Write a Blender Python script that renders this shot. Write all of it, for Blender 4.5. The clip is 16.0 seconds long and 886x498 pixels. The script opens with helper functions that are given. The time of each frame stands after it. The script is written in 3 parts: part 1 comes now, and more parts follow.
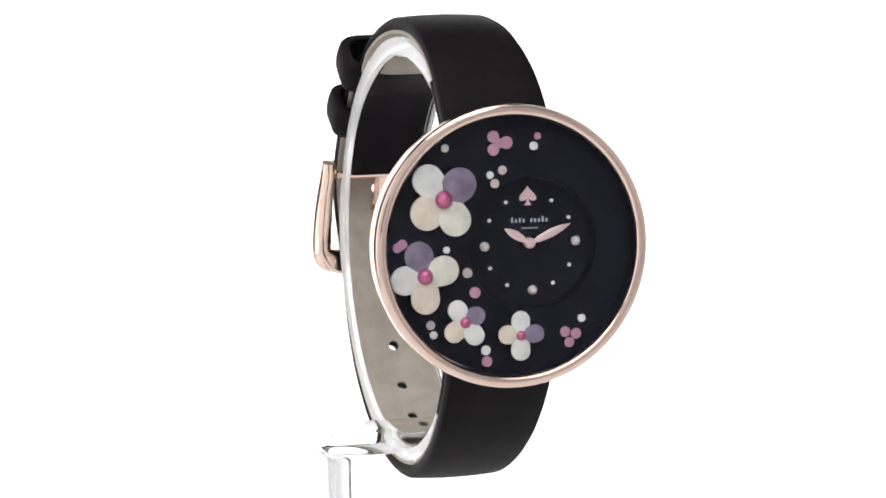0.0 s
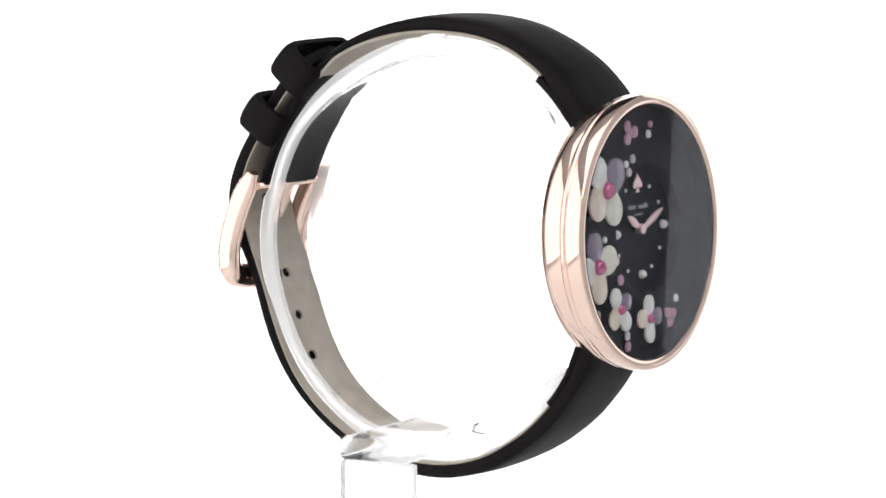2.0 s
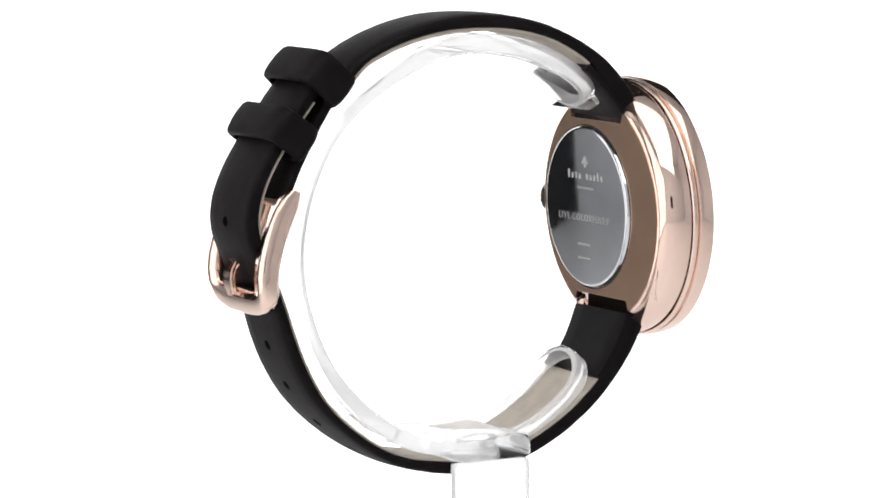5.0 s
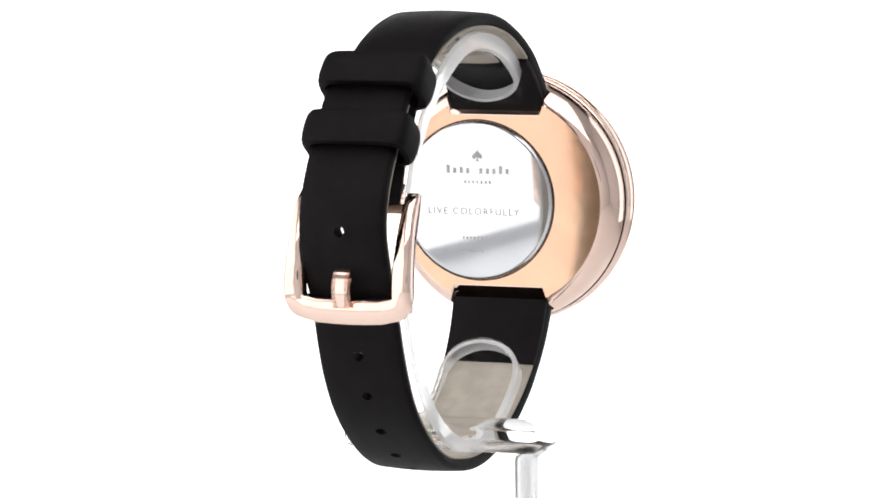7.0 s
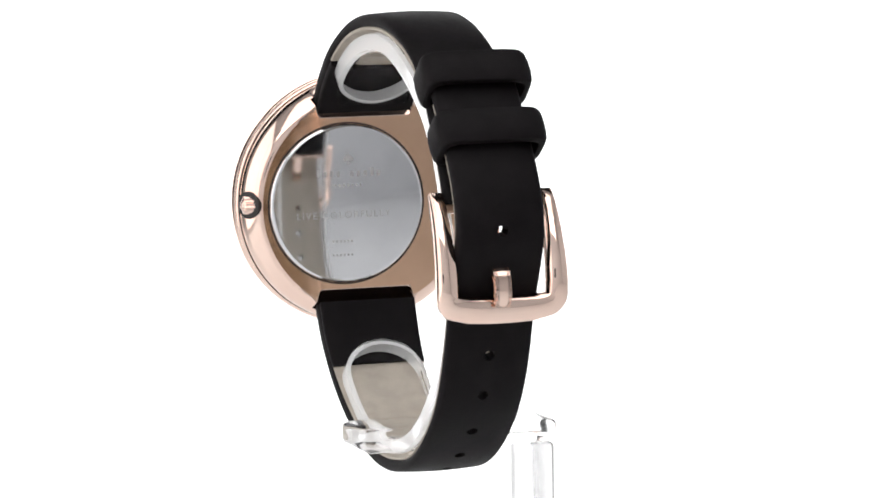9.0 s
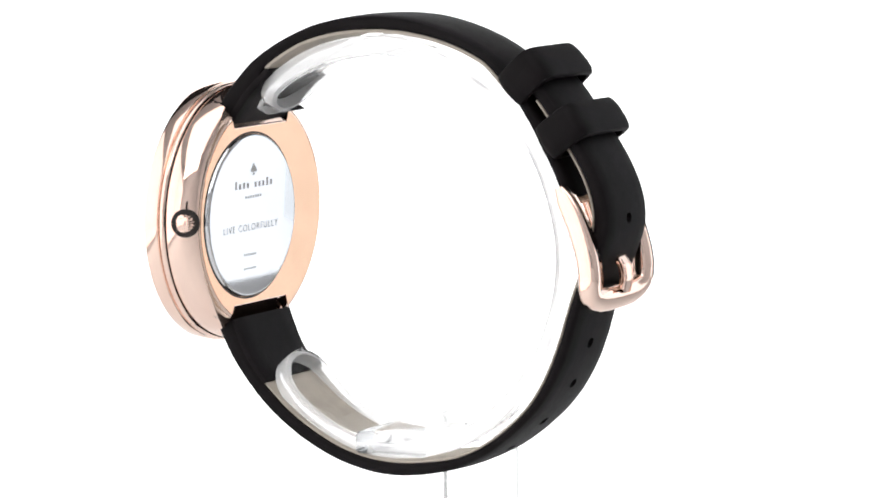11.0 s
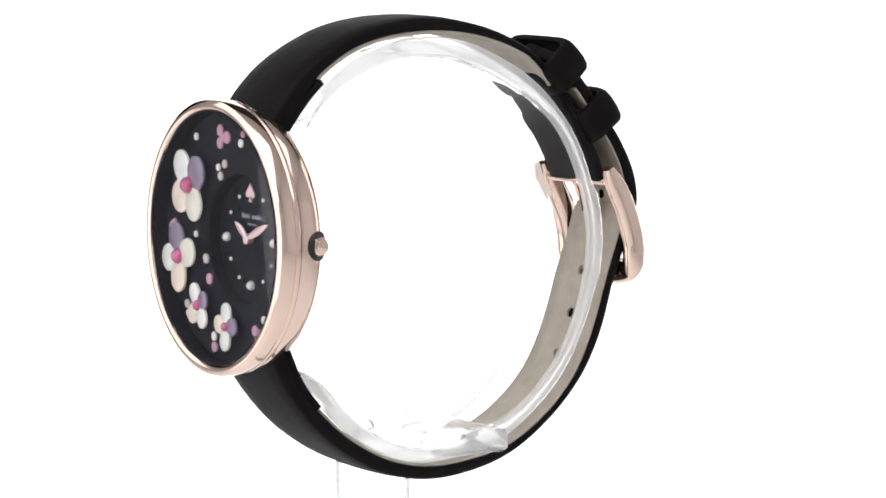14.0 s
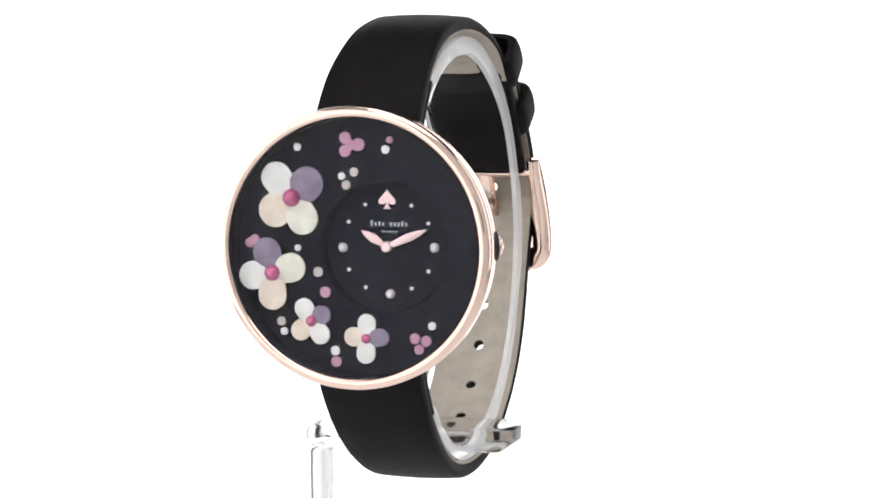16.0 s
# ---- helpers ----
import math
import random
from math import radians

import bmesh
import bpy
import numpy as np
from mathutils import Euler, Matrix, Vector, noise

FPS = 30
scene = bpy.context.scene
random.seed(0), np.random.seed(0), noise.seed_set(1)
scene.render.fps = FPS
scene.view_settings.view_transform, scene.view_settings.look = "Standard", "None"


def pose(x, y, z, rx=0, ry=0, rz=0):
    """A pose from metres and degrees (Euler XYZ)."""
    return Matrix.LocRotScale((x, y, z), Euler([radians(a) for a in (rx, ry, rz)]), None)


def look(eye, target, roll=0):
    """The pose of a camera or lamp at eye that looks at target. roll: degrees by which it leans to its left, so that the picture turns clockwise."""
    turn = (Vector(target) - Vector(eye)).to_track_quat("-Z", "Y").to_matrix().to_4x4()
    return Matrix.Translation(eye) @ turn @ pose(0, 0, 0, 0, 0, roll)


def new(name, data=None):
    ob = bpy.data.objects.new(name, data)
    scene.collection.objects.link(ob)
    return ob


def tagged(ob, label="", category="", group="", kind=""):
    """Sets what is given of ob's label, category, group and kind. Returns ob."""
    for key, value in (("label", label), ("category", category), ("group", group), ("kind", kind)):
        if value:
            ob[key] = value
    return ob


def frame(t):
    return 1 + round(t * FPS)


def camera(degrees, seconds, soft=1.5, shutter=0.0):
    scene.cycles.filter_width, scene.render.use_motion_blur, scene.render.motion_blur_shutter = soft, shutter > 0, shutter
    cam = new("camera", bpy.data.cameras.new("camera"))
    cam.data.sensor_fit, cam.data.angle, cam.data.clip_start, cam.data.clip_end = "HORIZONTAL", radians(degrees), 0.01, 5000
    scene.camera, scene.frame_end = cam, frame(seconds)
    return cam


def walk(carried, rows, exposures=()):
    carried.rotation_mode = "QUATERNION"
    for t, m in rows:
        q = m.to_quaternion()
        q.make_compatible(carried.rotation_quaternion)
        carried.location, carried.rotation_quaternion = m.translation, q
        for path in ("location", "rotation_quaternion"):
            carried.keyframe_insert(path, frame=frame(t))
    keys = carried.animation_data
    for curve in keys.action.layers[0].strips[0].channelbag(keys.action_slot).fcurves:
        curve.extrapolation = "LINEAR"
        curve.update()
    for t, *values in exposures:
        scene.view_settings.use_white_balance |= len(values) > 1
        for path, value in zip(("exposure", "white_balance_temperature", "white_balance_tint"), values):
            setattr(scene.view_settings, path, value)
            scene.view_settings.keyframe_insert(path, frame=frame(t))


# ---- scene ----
AXIS_Z = 0.15          # height of the turning point over the table
cam = camera(13.03, 16.0, 1.8)
EYE = (0.0, -0.56598, 0.21757)
AIM = (0.00177, 0.0, 0.15092)
VIEW = look(EYE, AIM, -0.717)
walk(cam, [(0.0, VIEW), (16.0, VIEW)], exposures=[(0.0, 0.0), (16.0, 0.0)])

# the turntable: seconds, angle in degrees
TURNS = [(0, -73.0), (1, -53.28), (2, -33.34), (3, -12.95), (4, 7.47), (5.2, 31.85), (6.5, 58.22), (7.25, 73.2), (8, 88.23), (9.2, 112.8), (10.5, 139.74), (11.5, 160.37), (12.5, 180.9), (13.5, 202.0), (14.5, 222.6), (15.25, 237.6), (16, 252.3)]

# ---- light ----
world = bpy.data.worlds.new("studio_dark")
scene.world = world
world.use_nodes = True
world.node_tree.nodes["Background"].inputs[0].default_value = (0.5, 0.52, 0.56, 1)
world.node_tree.nodes["Background"].inputs[1].default_value = 0.06


def area_lamp(name, eye, target, sx, sy, watts, color=(1, 1, 1)):
    data = bpy.data.lights.new(name, "AREA")
    data.shape, data.size, data.size_y, data.energy, data.color = "RECTANGLE", sx, sy, watts, color
    ob = new(name, data)
    ob.matrix_world = look(eye, target)
    return ob


area_lamp("softbox_left", (-0.35, -0.266, 0.235), (0, -0.266, 0.16), 0.83, 0.44, 1.3, (1.0, 0.985, 0.98))
area_lamp("softbox_right", (0.25, 0.195, 0.21), (0, 0.195, 0.16), 0.19, 0.28, 0.20, (0.92, 0.96, 1.0))
area_lamp("softbox_top", (0, -0.16, 0.80), (0, 0, 0.15), 0.8, 0.7, 2.1)
area_lamp("softbox_front", (0, -0.76, 0.70), (0, 0, 0.16), 0.9, 0.45, 3.0)


# ---- materials ----
def material(name):
    m = bpy.data.materials.new(name)
    m.use_nodes = True
    return m, m.node_tree.nodes, m.node_tree.links, m.node_tree.nodes["Principled BSDF"]


def noise_node(nodes, links, scale, detail=4.0, rough=0.55):
    tc = nodes.new("ShaderNodeTexCoord")
    n = nodes.new("ShaderNodeTexNoise")
    n.inputs["Scale"].default_value, n.inputs["Detail"].default_value = scale, detail
    n.inputs["Roughness"].default_value = rough
    links.new(tc.outputs["Object"], n.inputs["Vector"])
    return n


def ramp_node(nodes, links, source, lo, hi, a=0.3, b=0.7):
    r = nodes.new("ShaderNodeValToRGB")
    r.color_ramp.elements[0].position, r.color_ramp.elements[1].position = a, b
    r.color_ramp.elements[0].color, r.color_ramp.elements[1].color = (*lo, 1), (*hi, 1)
    links.new(source, r.inputs[0])
    return r


def surface(name, lo, hi, rough, metal=0.0, scale=300, bump=0.0, bump_scale=2000, rough_var=0.06, spec=0.5, sheen=0.0, coat=0.0):
    """A material with colour drift, uneven gloss and fine relief."""
    m, nodes, links, bsdf = material(name)
    n = noise_node(nodes, links, scale)
    links.new(ramp_node(nodes, links, n.outputs["Fac"], lo, hi).outputs[0], bsdf.inputs["Base Color"])
    bsdf.inputs["Metallic"].default_value = metal
    bsdf.inputs["Specular IOR Level"].default_value = spec
    bsdf.inputs["Sheen Weight"].default_value = sheen
    bsdf.inputs["Coat Weight"].default_value = coat
    mr = nodes.new("ShaderNodeMapRange")
    mr.inputs["To Min"].default_value, mr.inputs["To Max"].default_value = max(0.0, rough - rough_var), rough + rough_var
    n2 = noise_node(nodes, links, scale * 2.7)
    links.new(n2.outputs["Fac"], mr.inputs["Value"])
    links.new(mr.outputs[0], bsdf.inputs["Roughness"])
    if bump:
        b = nodes.new("ShaderNodeBump")
        b.inputs["Strength"].default_value, b.inputs["Distance"].default_value = bump, 0.0001
        n3 = noise_node(nodes, links, bump_scale, 6.0)
        links.new(n3.outputs["Fac"], b.inputs["Height"])
        links.new(b.outputs[0], bsdf.inputs["Normal"])
    return m


LEATHER = surface("black_leather", (0.0034, 0.0023, 0.0028), (0.0057, 0.0040, 0.0048), 0.58, scale=250, bump=0.35, bump_scale=2600, spec=0.12)
LINING = surface("taupe_lining", (0.36, 0.32, 0.27), (0.45, 0.40, 0.34), 0.7, scale=400, bump=0.3, bump_scale=3000, spec=0.3)
ROSE = surface("rose_gold", (0.92, 0.69, 0.585), (0.95, 0.74, 0.635), 0.07, metal=1.0, scale=120, rough_var=0.03)
ROSE_BRUSHED = surface("rose_gold_brushed", (0.90, 0.64, 0.48), (0.93, 0.68, 0.52), 0.17, metal=1.0, scale=160, rough_var=0.04)
STEEL = surface("polished_steel", (0.70, 0.71, 0.73), (0.76, 0.77, 0.79), 0.06, metal=1.0, scale=160, rough_var=0.03)
ETCH = surface("etched_grey", (0.46, 0.45, 0.45), (0.54, 0.53, 0.53), 0.6, metal=0.6)
DIAL = surface("black_dial", (0.0050, 0.0050, 0.0095), (0.0072, 0.0072, 0.0140), 0.55, scale=200, spec=0.08)
BACKPLATE = surface("gold_back_plate", (0.70, 0.455, 0.31), (0.76, 0.505, 0.35), 0.09, metal=1.0, scale=160, rough_var=0.05)
PEARL_W = surface("white_mother_of_pearl", (0.62, 0.63, 0.60), (0.80, 0.79, 0.76), 0.25, scale=500, coat=0.3)
PEARL_C = surface("cream_mother_of_pearl", (0.62, 0.53, 0.42), (0.78, 0.69, 0.58), 0.25, scale=500, coat=0.3)
PEARL_G = surface("ivory_mother_of_pearl", (0.60, 0.59, 0.49), (0.77, 0.76, 0.66), 0.25, scale=500, coat=0.3)
PEARL_V = surface("violet_mother_of_pearl", (0.14, 0.11, 0.17), (0.26, 0.21, 0.30), 0.25, scale=500, coat=0.3)
BEAD = surface("magenta_pearl", (0.44, 0.08, 0.19), (0.60, 0.15, 0.30), 0.14, metal=0.5, scale=600, coat=0.6)
PINK = surface("pink_enamel", (0.44, 0.21, 0.31), (0.56, 0.31, 0.42), 0.3, scale=500)
WHITE = surface("white_enamel", (0.72, 0.72, 0.70), (0.84, 0.83, 0.81), 0.3, scale=500)
GREY = surface("blush_enamel", (0.48, 0.42, 0.40), (0.60, 0.54, 0.52), 0.3, scale=500)
POINTER = surface("pink_gold_pointer", (0.80, 0.58, 0.58), (0.88, 0.66, 0.66), 0.3, metal=0.6)
PRINT = surface("pale_dial_print", (0.36, 0.40, 0.46), (0.44, 0.48, 0.54), 0.5)
GEM = surface("pale_cut_stone", (0.74, 0.68, 0.68), (0.86, 0.81, 0.80), 0.2, metal=0.15, scale=900, coat=0.5)
DARK = surface("dark_gap", (0.010, 0.006, 0.005), (0.016, 0.010, 0.008), 0.5)
TABLE = surface("white_acrylic_table", (0.84, 0.84, 0.84), (0.90, 0.90, 0.90), 0.35, scale=6)
TENT = surface("white_tent_cloth", (0.80, 0.80, 0.81), (0.86, 0.86, 0.87), 0.9, scale=12)
BLACKOUT = surface("black_cloth", (0.012, 0.011, 0.012), (0.02, 0.018, 0.019), 0.95, scale=12)


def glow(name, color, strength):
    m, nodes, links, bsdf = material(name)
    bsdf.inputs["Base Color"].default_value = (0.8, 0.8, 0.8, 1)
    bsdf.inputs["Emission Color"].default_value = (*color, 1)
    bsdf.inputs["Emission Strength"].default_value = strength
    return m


# the backdrop's full white is put in as emission of the sheet itself
GLOW_WHITE = glow("glowing_white_backdrop", (1, 1, 1), 1.15)


def crystal_material():
    """Thin flat watch glass with a coated, weak gloss."""
    m, nodes, links, bsdf = material("watch_glass")
    bsdf.inputs["Base Color"].default_value = (0.99, 0.99, 1, 1)
    bsdf.inputs["Transmission Weight"].default_value = 1.0
    bsdf.inputs["IOR"].default_value = 1.18
    bsdf.inputs["Roughness"].default_value = 0.0
    return m


CRYSTAL = crystal_material()


def acrylic_material(name, ior, lo, hi):
    m, nodes, links, bsdf = material(name)
    bsdf.inputs["Base Color"].default_value = (1, 1, 1, 1)
    bsdf.inputs["Transmission Weight"].default_value = 1.0
    bsdf.inputs["IOR"].default_value = ior
    n = noise_node(nodes, links, 180)
    mr = nodes.new("ShaderNodeMapRange")
    mr.inputs["To Min"].default_value, mr.inputs["To Max"].default_value = lo, hi
    links.new(n.outputs["Fac"], mr.inputs["Value"])
    links.new(mr.outputs[0], bsdf.inputs["Roughness"])
    return m


ACRYLIC = acrylic_material("hazy_clear_acrylic", 1.09, 0.03, 0.2)
ACRYLIC_POST = acrylic_material("clear_cut_acrylic", 1.2, 0.02, 0.1)
ACRYLIC_CUFF = acrylic_material("clear_moulded_acrylic", 1.07, 0.0, 0.05)
# clear acrylic with some white mixed in, standing for glare in the cut edge
GLARE_EDGE = acrylic_material("glare_white_acrylic_edge", 1.06, 0.05, 0.25)
GLARE_EDGE.node_tree.nodes["Principled BSDF"].inputs["Transmission Weight"].default_value = 0.7


# ---- mesh helpers (all shapes are written in millimetres) ----
MM = 0.001


def part(name, bm, mat, parent=None, label="", smooth=True):
    """One mesh object, from a bmesh in millimetres, under its thing or part."""
    bmesh.ops.recalc_face_normals(bm, faces=bm.faces[:])
    for v in bm.verts:
        v.co *= MM
    me = bpy.data.meshes.new(name)
    bm.to_mesh(me)
    bm.free()
    me.materials.append(mat)
    if smooth:
        for p in me.polygons:
            p.use_smooth = True
        me.set_sharp_from_angle(angle=radians(38))
    ob = new(name, me)
    if parent is not None:
        ob.parent = parent
    if label:
        tagged(ob, label)
    return ob


def revolve(profile, n=128, center=(0, 0)):
    """A solid of revolution about the local x axis. profile: (x, radius) from one end to the other."""
    bm = bmesh.new()
    rings = []
    for x, r in profile:
        if r < 1e-6:
            rings.append([bm.verts.new((x, center[0], center[1]))])
        else:
            rings.append([bm.verts.new((x, center[0] + r * math.cos(2 * math.pi * k / n), center[1] + r * math.sin(2 * math.pi * k / n))) for k in range(n)])
    for a, b in zip(rings, rings[1:]):
        for k in range(n):
            j = (k + 1) % n
            if len(a) == 1 and len(b) == 1:
                continue
            if len(a) == 1:
                bm.faces.new((a[0], b[j], b[k]))
            elif len(b) == 1:
                bm.faces.new((a[k], a[j], b[0]))
            else:
                bm.faces.new((a[k], a[j], b[j], b[k]))
    return bm


def torus_profile(profile, n=128, center=(0, 0)):
    """As revolve, but the profile is a closed loop."""
    return revolve(list(profile) + [profile[0]], n, center)


def slab(outline, x0, x1, bevel=0.0, dome=0.0):
    """A flat plate in the dial's plane: outline of (u, v), thick from x0 to x1, with a softened upper rim."""
    bm = bmesh.new()
    cu = sum(p[0] for p in outline) / len(outline)
    cv = sum(p[1] for p in outline) / len(outline)
    def ring(x, inset):
        vs = []
        for u, v in outline:
            du, dv = cu - u, cv - v
            l = math.hypot(du, dv) or 1
            k = min(inset / l, 1)
            vs.append(bm.verts.new((x, u + du * k, v + dv * k)))
        return vs
    levels = [ring(x0, 0), ring(x1 - bevel, 0)]
    if bevel:
        levels += [ring(x1 - bevel * 0.3, bevel * 0.3), ring(x1, bevel)]
    for a, b in zip(levels, levels[1:]):
        for k in range(len(a)):
            j = (k + 1) % len(a)
            bm.faces.new((a[k], a[j], b[j], b[k]))
    bm.faces.new(levels[0][::-1])
    top = bm.verts.new((x1 + dome, cu, cv))
    last = levels[-1]
    for k in range(len(last)):
        bm.faces.new((last[k], last[(k + 1) % len(last)], top))
    return bm


def disc_outline(u, v, r, n=20):
    return [(u + r * math.cos(2 * math.pi * k / n), v + r * math.sin(2 * math.pi * k / n)) for k in range(n)]


def rounded_box(x0, x1, y0, y1, z0, z1, r, seg=3):
    bm = bmesh.new()
    bmesh.ops.create_cube(bm, size=1)
    for v in bm.verts:
        v.co = Vector(((x0 + x1) / 2 + v.co.x * (x1 - x0), (y0 + y1) / 2 + v.co.y * (y1 - y0), (z0 + z1) / 2 + v.co.z * (z1 - z0)))
    if r:
        bmesh.ops.bevel(bm, geom=bm.edges[:], offset=r, segments=seg, affect="EDGES", profile=0.5)
    return bm


class Path:
    """A smooth line in the x-z plane through some points, by arc length."""

    def __init__(self, points, side):
        pts = [Vector((x, z)) for x, z in points]
        pts = [2 * pts[0] - pts[1]] + pts + [2 * pts[-1] - pts[-2]]
        fine = []
        for i in range(1, len(pts) - 2):
            a, b, c, d = pts[i - 1:i + 3]
            for k in range(24):
                t = k / 24
                fine.append(0.5 * (2 * b + (c - a) * t + (2 * a - 5 * b + 4 * c - d) * t * t + (3 * b - a - 3 * c + d) * t ** 3))
        fine.append(pts[-2])
        for _ in range(60):       # soften the bends
            fine = [fine[0]] + [(fine[i - 1] + 2 * fine[i] + fine[i + 1]) / 4 for i in range(1, len(fine) - 1)] + [fine[-1]]
        self.p, self.side = fine, side
        self.s = [0.0]
        for a, b in zip(fine, fine[1:]):
            self.s.append(self.s[-1] + (b - a).length)
        self.length = self.s[-1]

    def at(self, s):
        """Point, tangent and outward normal at s."""
        i = min(max(int(np.searchsorted(self.s, s)) - 1, 0), len(self.p) - 2)
        k = (s - self.s[i]) / (self.s[i + 1] - self.s[i])
        q = self.p[i].lerp(self.p[i + 1], k)
        a, b = self.p[max(i - 2, 0)], self.p[min(i + 3, len(self.p) - 1)]
        t = (b - a).normalized()
        return q, t, Vector((t.y, -t.x)) * self.side

    def near(self, x, z):
        return min(zip(self.p, self.s), key=lambda e: (e[0] - Vector((x, z))).length)[1]


def band(path, s0, s1, width, lo, hi, holes=(), soft=0.5, step=1.1, dome=0.0, tip=0.0):
    """A strap-like band along a path from s0 to s1: its half profile runs from lo(s) to hi(s) outward of the path.
    holes: arc lengths of round holes, radius 0.82, punched through. tip: length of a rounded end at s1."""
    hs, hr = 1.2, 0.82
    st = set()
    for h in holes:
        st.update((h - hs, h, h + hs))
    s = s0
    n = max(2, int((s1 - s0) / step))
    for i in range(n + 1):
        q = s0 + (s1 - s0) * i / n
        if tip and q > s1 - tip:
            continue
        if all(abs(q - e) > 0.45 for e in st) and not any(h - hs < q < h + hs for h in holes):
            st.add(q)
    if tip:
        st.update(s1 - tip * (1 - math.sin(a * math.pi / 16)) for a in range(9))
    st.update((s0, s1))
    st = sorted(st)
    bm = bmesh.new()
    rows = []
    for q in st:
        p, t, nrm = path.at(q)
        w = width(q) / 2
        if tip and q > s1 - tip:
            w *= max(math.sqrt(max(0.0, 1 - ((q - (s1 - tip)) / tip) ** 2)), 0.22)
        a, b = lo(q), hi(q)
        e = min(soft, (b - a) * 0.48)
        inner = [hs, (hs + w - e) / 2, w - e, w - 0.3 * e, w]
        loop = []
        cols = [-v for v in inner[:3][::-1]] + [0.0] + inner[:3]
        for v in cols:                                   # outer face
            loop.append((v, b + dome * (1 - (v / w) ** 2)))
        loop += [(w - 0.3 * e, b - 0.3 * e), (w, b - e), (w, a + e), (w - 0.3 * e, a + 0.3 * e)]
        for v in cols[::-1]:                             # inner face
            loop.append((v, a))
        loop += [(-w + 0.3 * e, a + 0.3 * e), (-w, a + e), (-w, b - e), (-w + 0.3 * e, b - 0.3 * e)]
        rows.append([bm.verts.new((p.x + nrm.x * h, v, p.y + nrm.y * h)) for v, h in loop])
    m = len(rows[0])
    hole_rows = {min(range(len(st)), key=lambda i: abs(st[i] - h)) for h in holes}
    skip = set()
    for i in hole_rows:
        for r in (i - 1, i):
            for c in (2, 3, 13, 14):
                skip.add((r, c))
    for i in range(len(rows) - 1):
        for k in range(m):
            if (i, k) not in skip:
                bm.faces.new((rows[i][k], rows[i][(k + 1) % m], rows[i + 1][(k + 1) % m], rows[i + 1][k]))
    for i in hole_rows:
        rims = []
        for c in (3, 14):
            ring = [(i - 1, c - 1), (i - 1, c), (i - 1, c + 1), (i, c + 1), (i + 1, c + 1), (i + 1, c), (i + 1, c - 1), (i, c - 1)]
            mid = rows[i][c].co.copy()
            outer = [rows[a][b] for a, b in ring]
            circle = []
            for v in outer:
                d = v.co - mid
                circle.append(bm.verts.new(mid + d.normalized() * hr))
            for k in range(8):
                bm.faces.new((outer[k], outer[(k + 1) % 8], circle[(k + 1) % 8], circle[k]))
            rims.append(circle)
            bm.verts.remove(rows[i][c])
        other = [min(rims[1], key=lambda v: (abs(v.co.y - w.co.y) * 4 + (v.co - w.co).length)) for w in rims[0]]
        for k in range(8):
            j = (k + 1) % 8
            if other[k] != other[j]:
                bm.faces.new((rims[0][k], rims[0][j], other[j], other[k]))
    bm.faces.new(rows[0])
    bm.faces.new(rows[-1][::-1])
    return bm


# ---- the studio ----
def sheet(name, bm, mat, label, category):
    return tagged(part(name, bm, mat, None, smooth=False), label, category, kind="structure")


sheet("floor", rounded_box(-900, 900, -1000, 660, -20, 0, 0), TABLE, "smooth white acrylic table top of the photo tent", "table top")
sheet("backdrop", rounded_box(-360, 280, 452, 460, 2, 400, 0), GLOW_WHITE, "plain white studio backdrop given an even glow of its own", "backdrop")
sheet("wall_rear", rounded_box(-900, 900, 640, 660, 0, 1000, 0), BLACKOUT, "plain black cloth wall behind the backdrop", "wall")
sheet("wall_left", rounded_box(-920, -900, -1000, 660, 0, 1000, 0), TENT, "plain white cloth wall of the photo tent", "wall")
sheet("wall_right", rounded_box(900, 920, -1000, 660, 0, 1000, 0), TENT, "plain white cloth wall of the photo tent", "wall")
sheet("ceiling", rounded_box(-900, 900, -1000, 660, 1000, 1020, 0), TENT, "plain white cloth roof of the photo tent", "ceiling")


def front_wall():
    """White cloth with a square opening for the lens."""
    bm = bmesh.new()
    x0, x1, z0, z1, hx, ha, hb = -900, 900, 0, 1000, 65, 165, 300
    for a, b, c, d in ((x0, -hx, z0, z1), (hx, x1, z0, z1), (-hx, hx, z0, ha), (-hx, hx, hb, z1)):
        box = rounded_box(a, b, -790, -780, c, d, 0)
        me = bpy.data.meshes.new("tmp")
        box.to_mesh(me)
        box.free()
        bm.from_mesh(me)
        bpy.data.meshes.remove(me)
    return sheet("wall_front", bm, TENT, "plain white cloth wall with a lens opening", "wall")


front_wall()

# ---- the watch ----
watch = tagged(new("wristwatch"), "rose gold wristwatch with black leather strap and floral black dial", "wristwatch")

UPPER = Path([(31.0, 19.0), (27.5, 23.9), (22.7, 28.4), (15.5, 32.3), (7.3, 33.75), (-0.6, 33.25), (-8.6, 30.5), (-15.1, 26.3), (-19.6, 21.8), (-22.1, 17.5), (-24.2, 13.7), (-25.8, 9.8)], 1)
LONG = Path([(30.6, -10.6), (28.5, -15.6), (25.1, -20.2), (20.9, -24.0), (13.3, -28.6), (5.5, -30.6), (-2.4, -29.9), (-10.4, -27.3), (-18.7, -20.6), (-23.0, -14.0), (-26.6, -5.5), (-29.6, 1.2), (-31.2, 6.5), (-30.5, 11.2), (-28.5, 15.5), (-25.6, 19.7), (-22.6, 23.8), (-19.6, 27.1), (-17.0, 29.3)], -1)


def lerp(a, b, k):
    k = min(max(k, 0.0), 1.0)
    return a + (b - a) * (k * k * (3 - 2 * k))


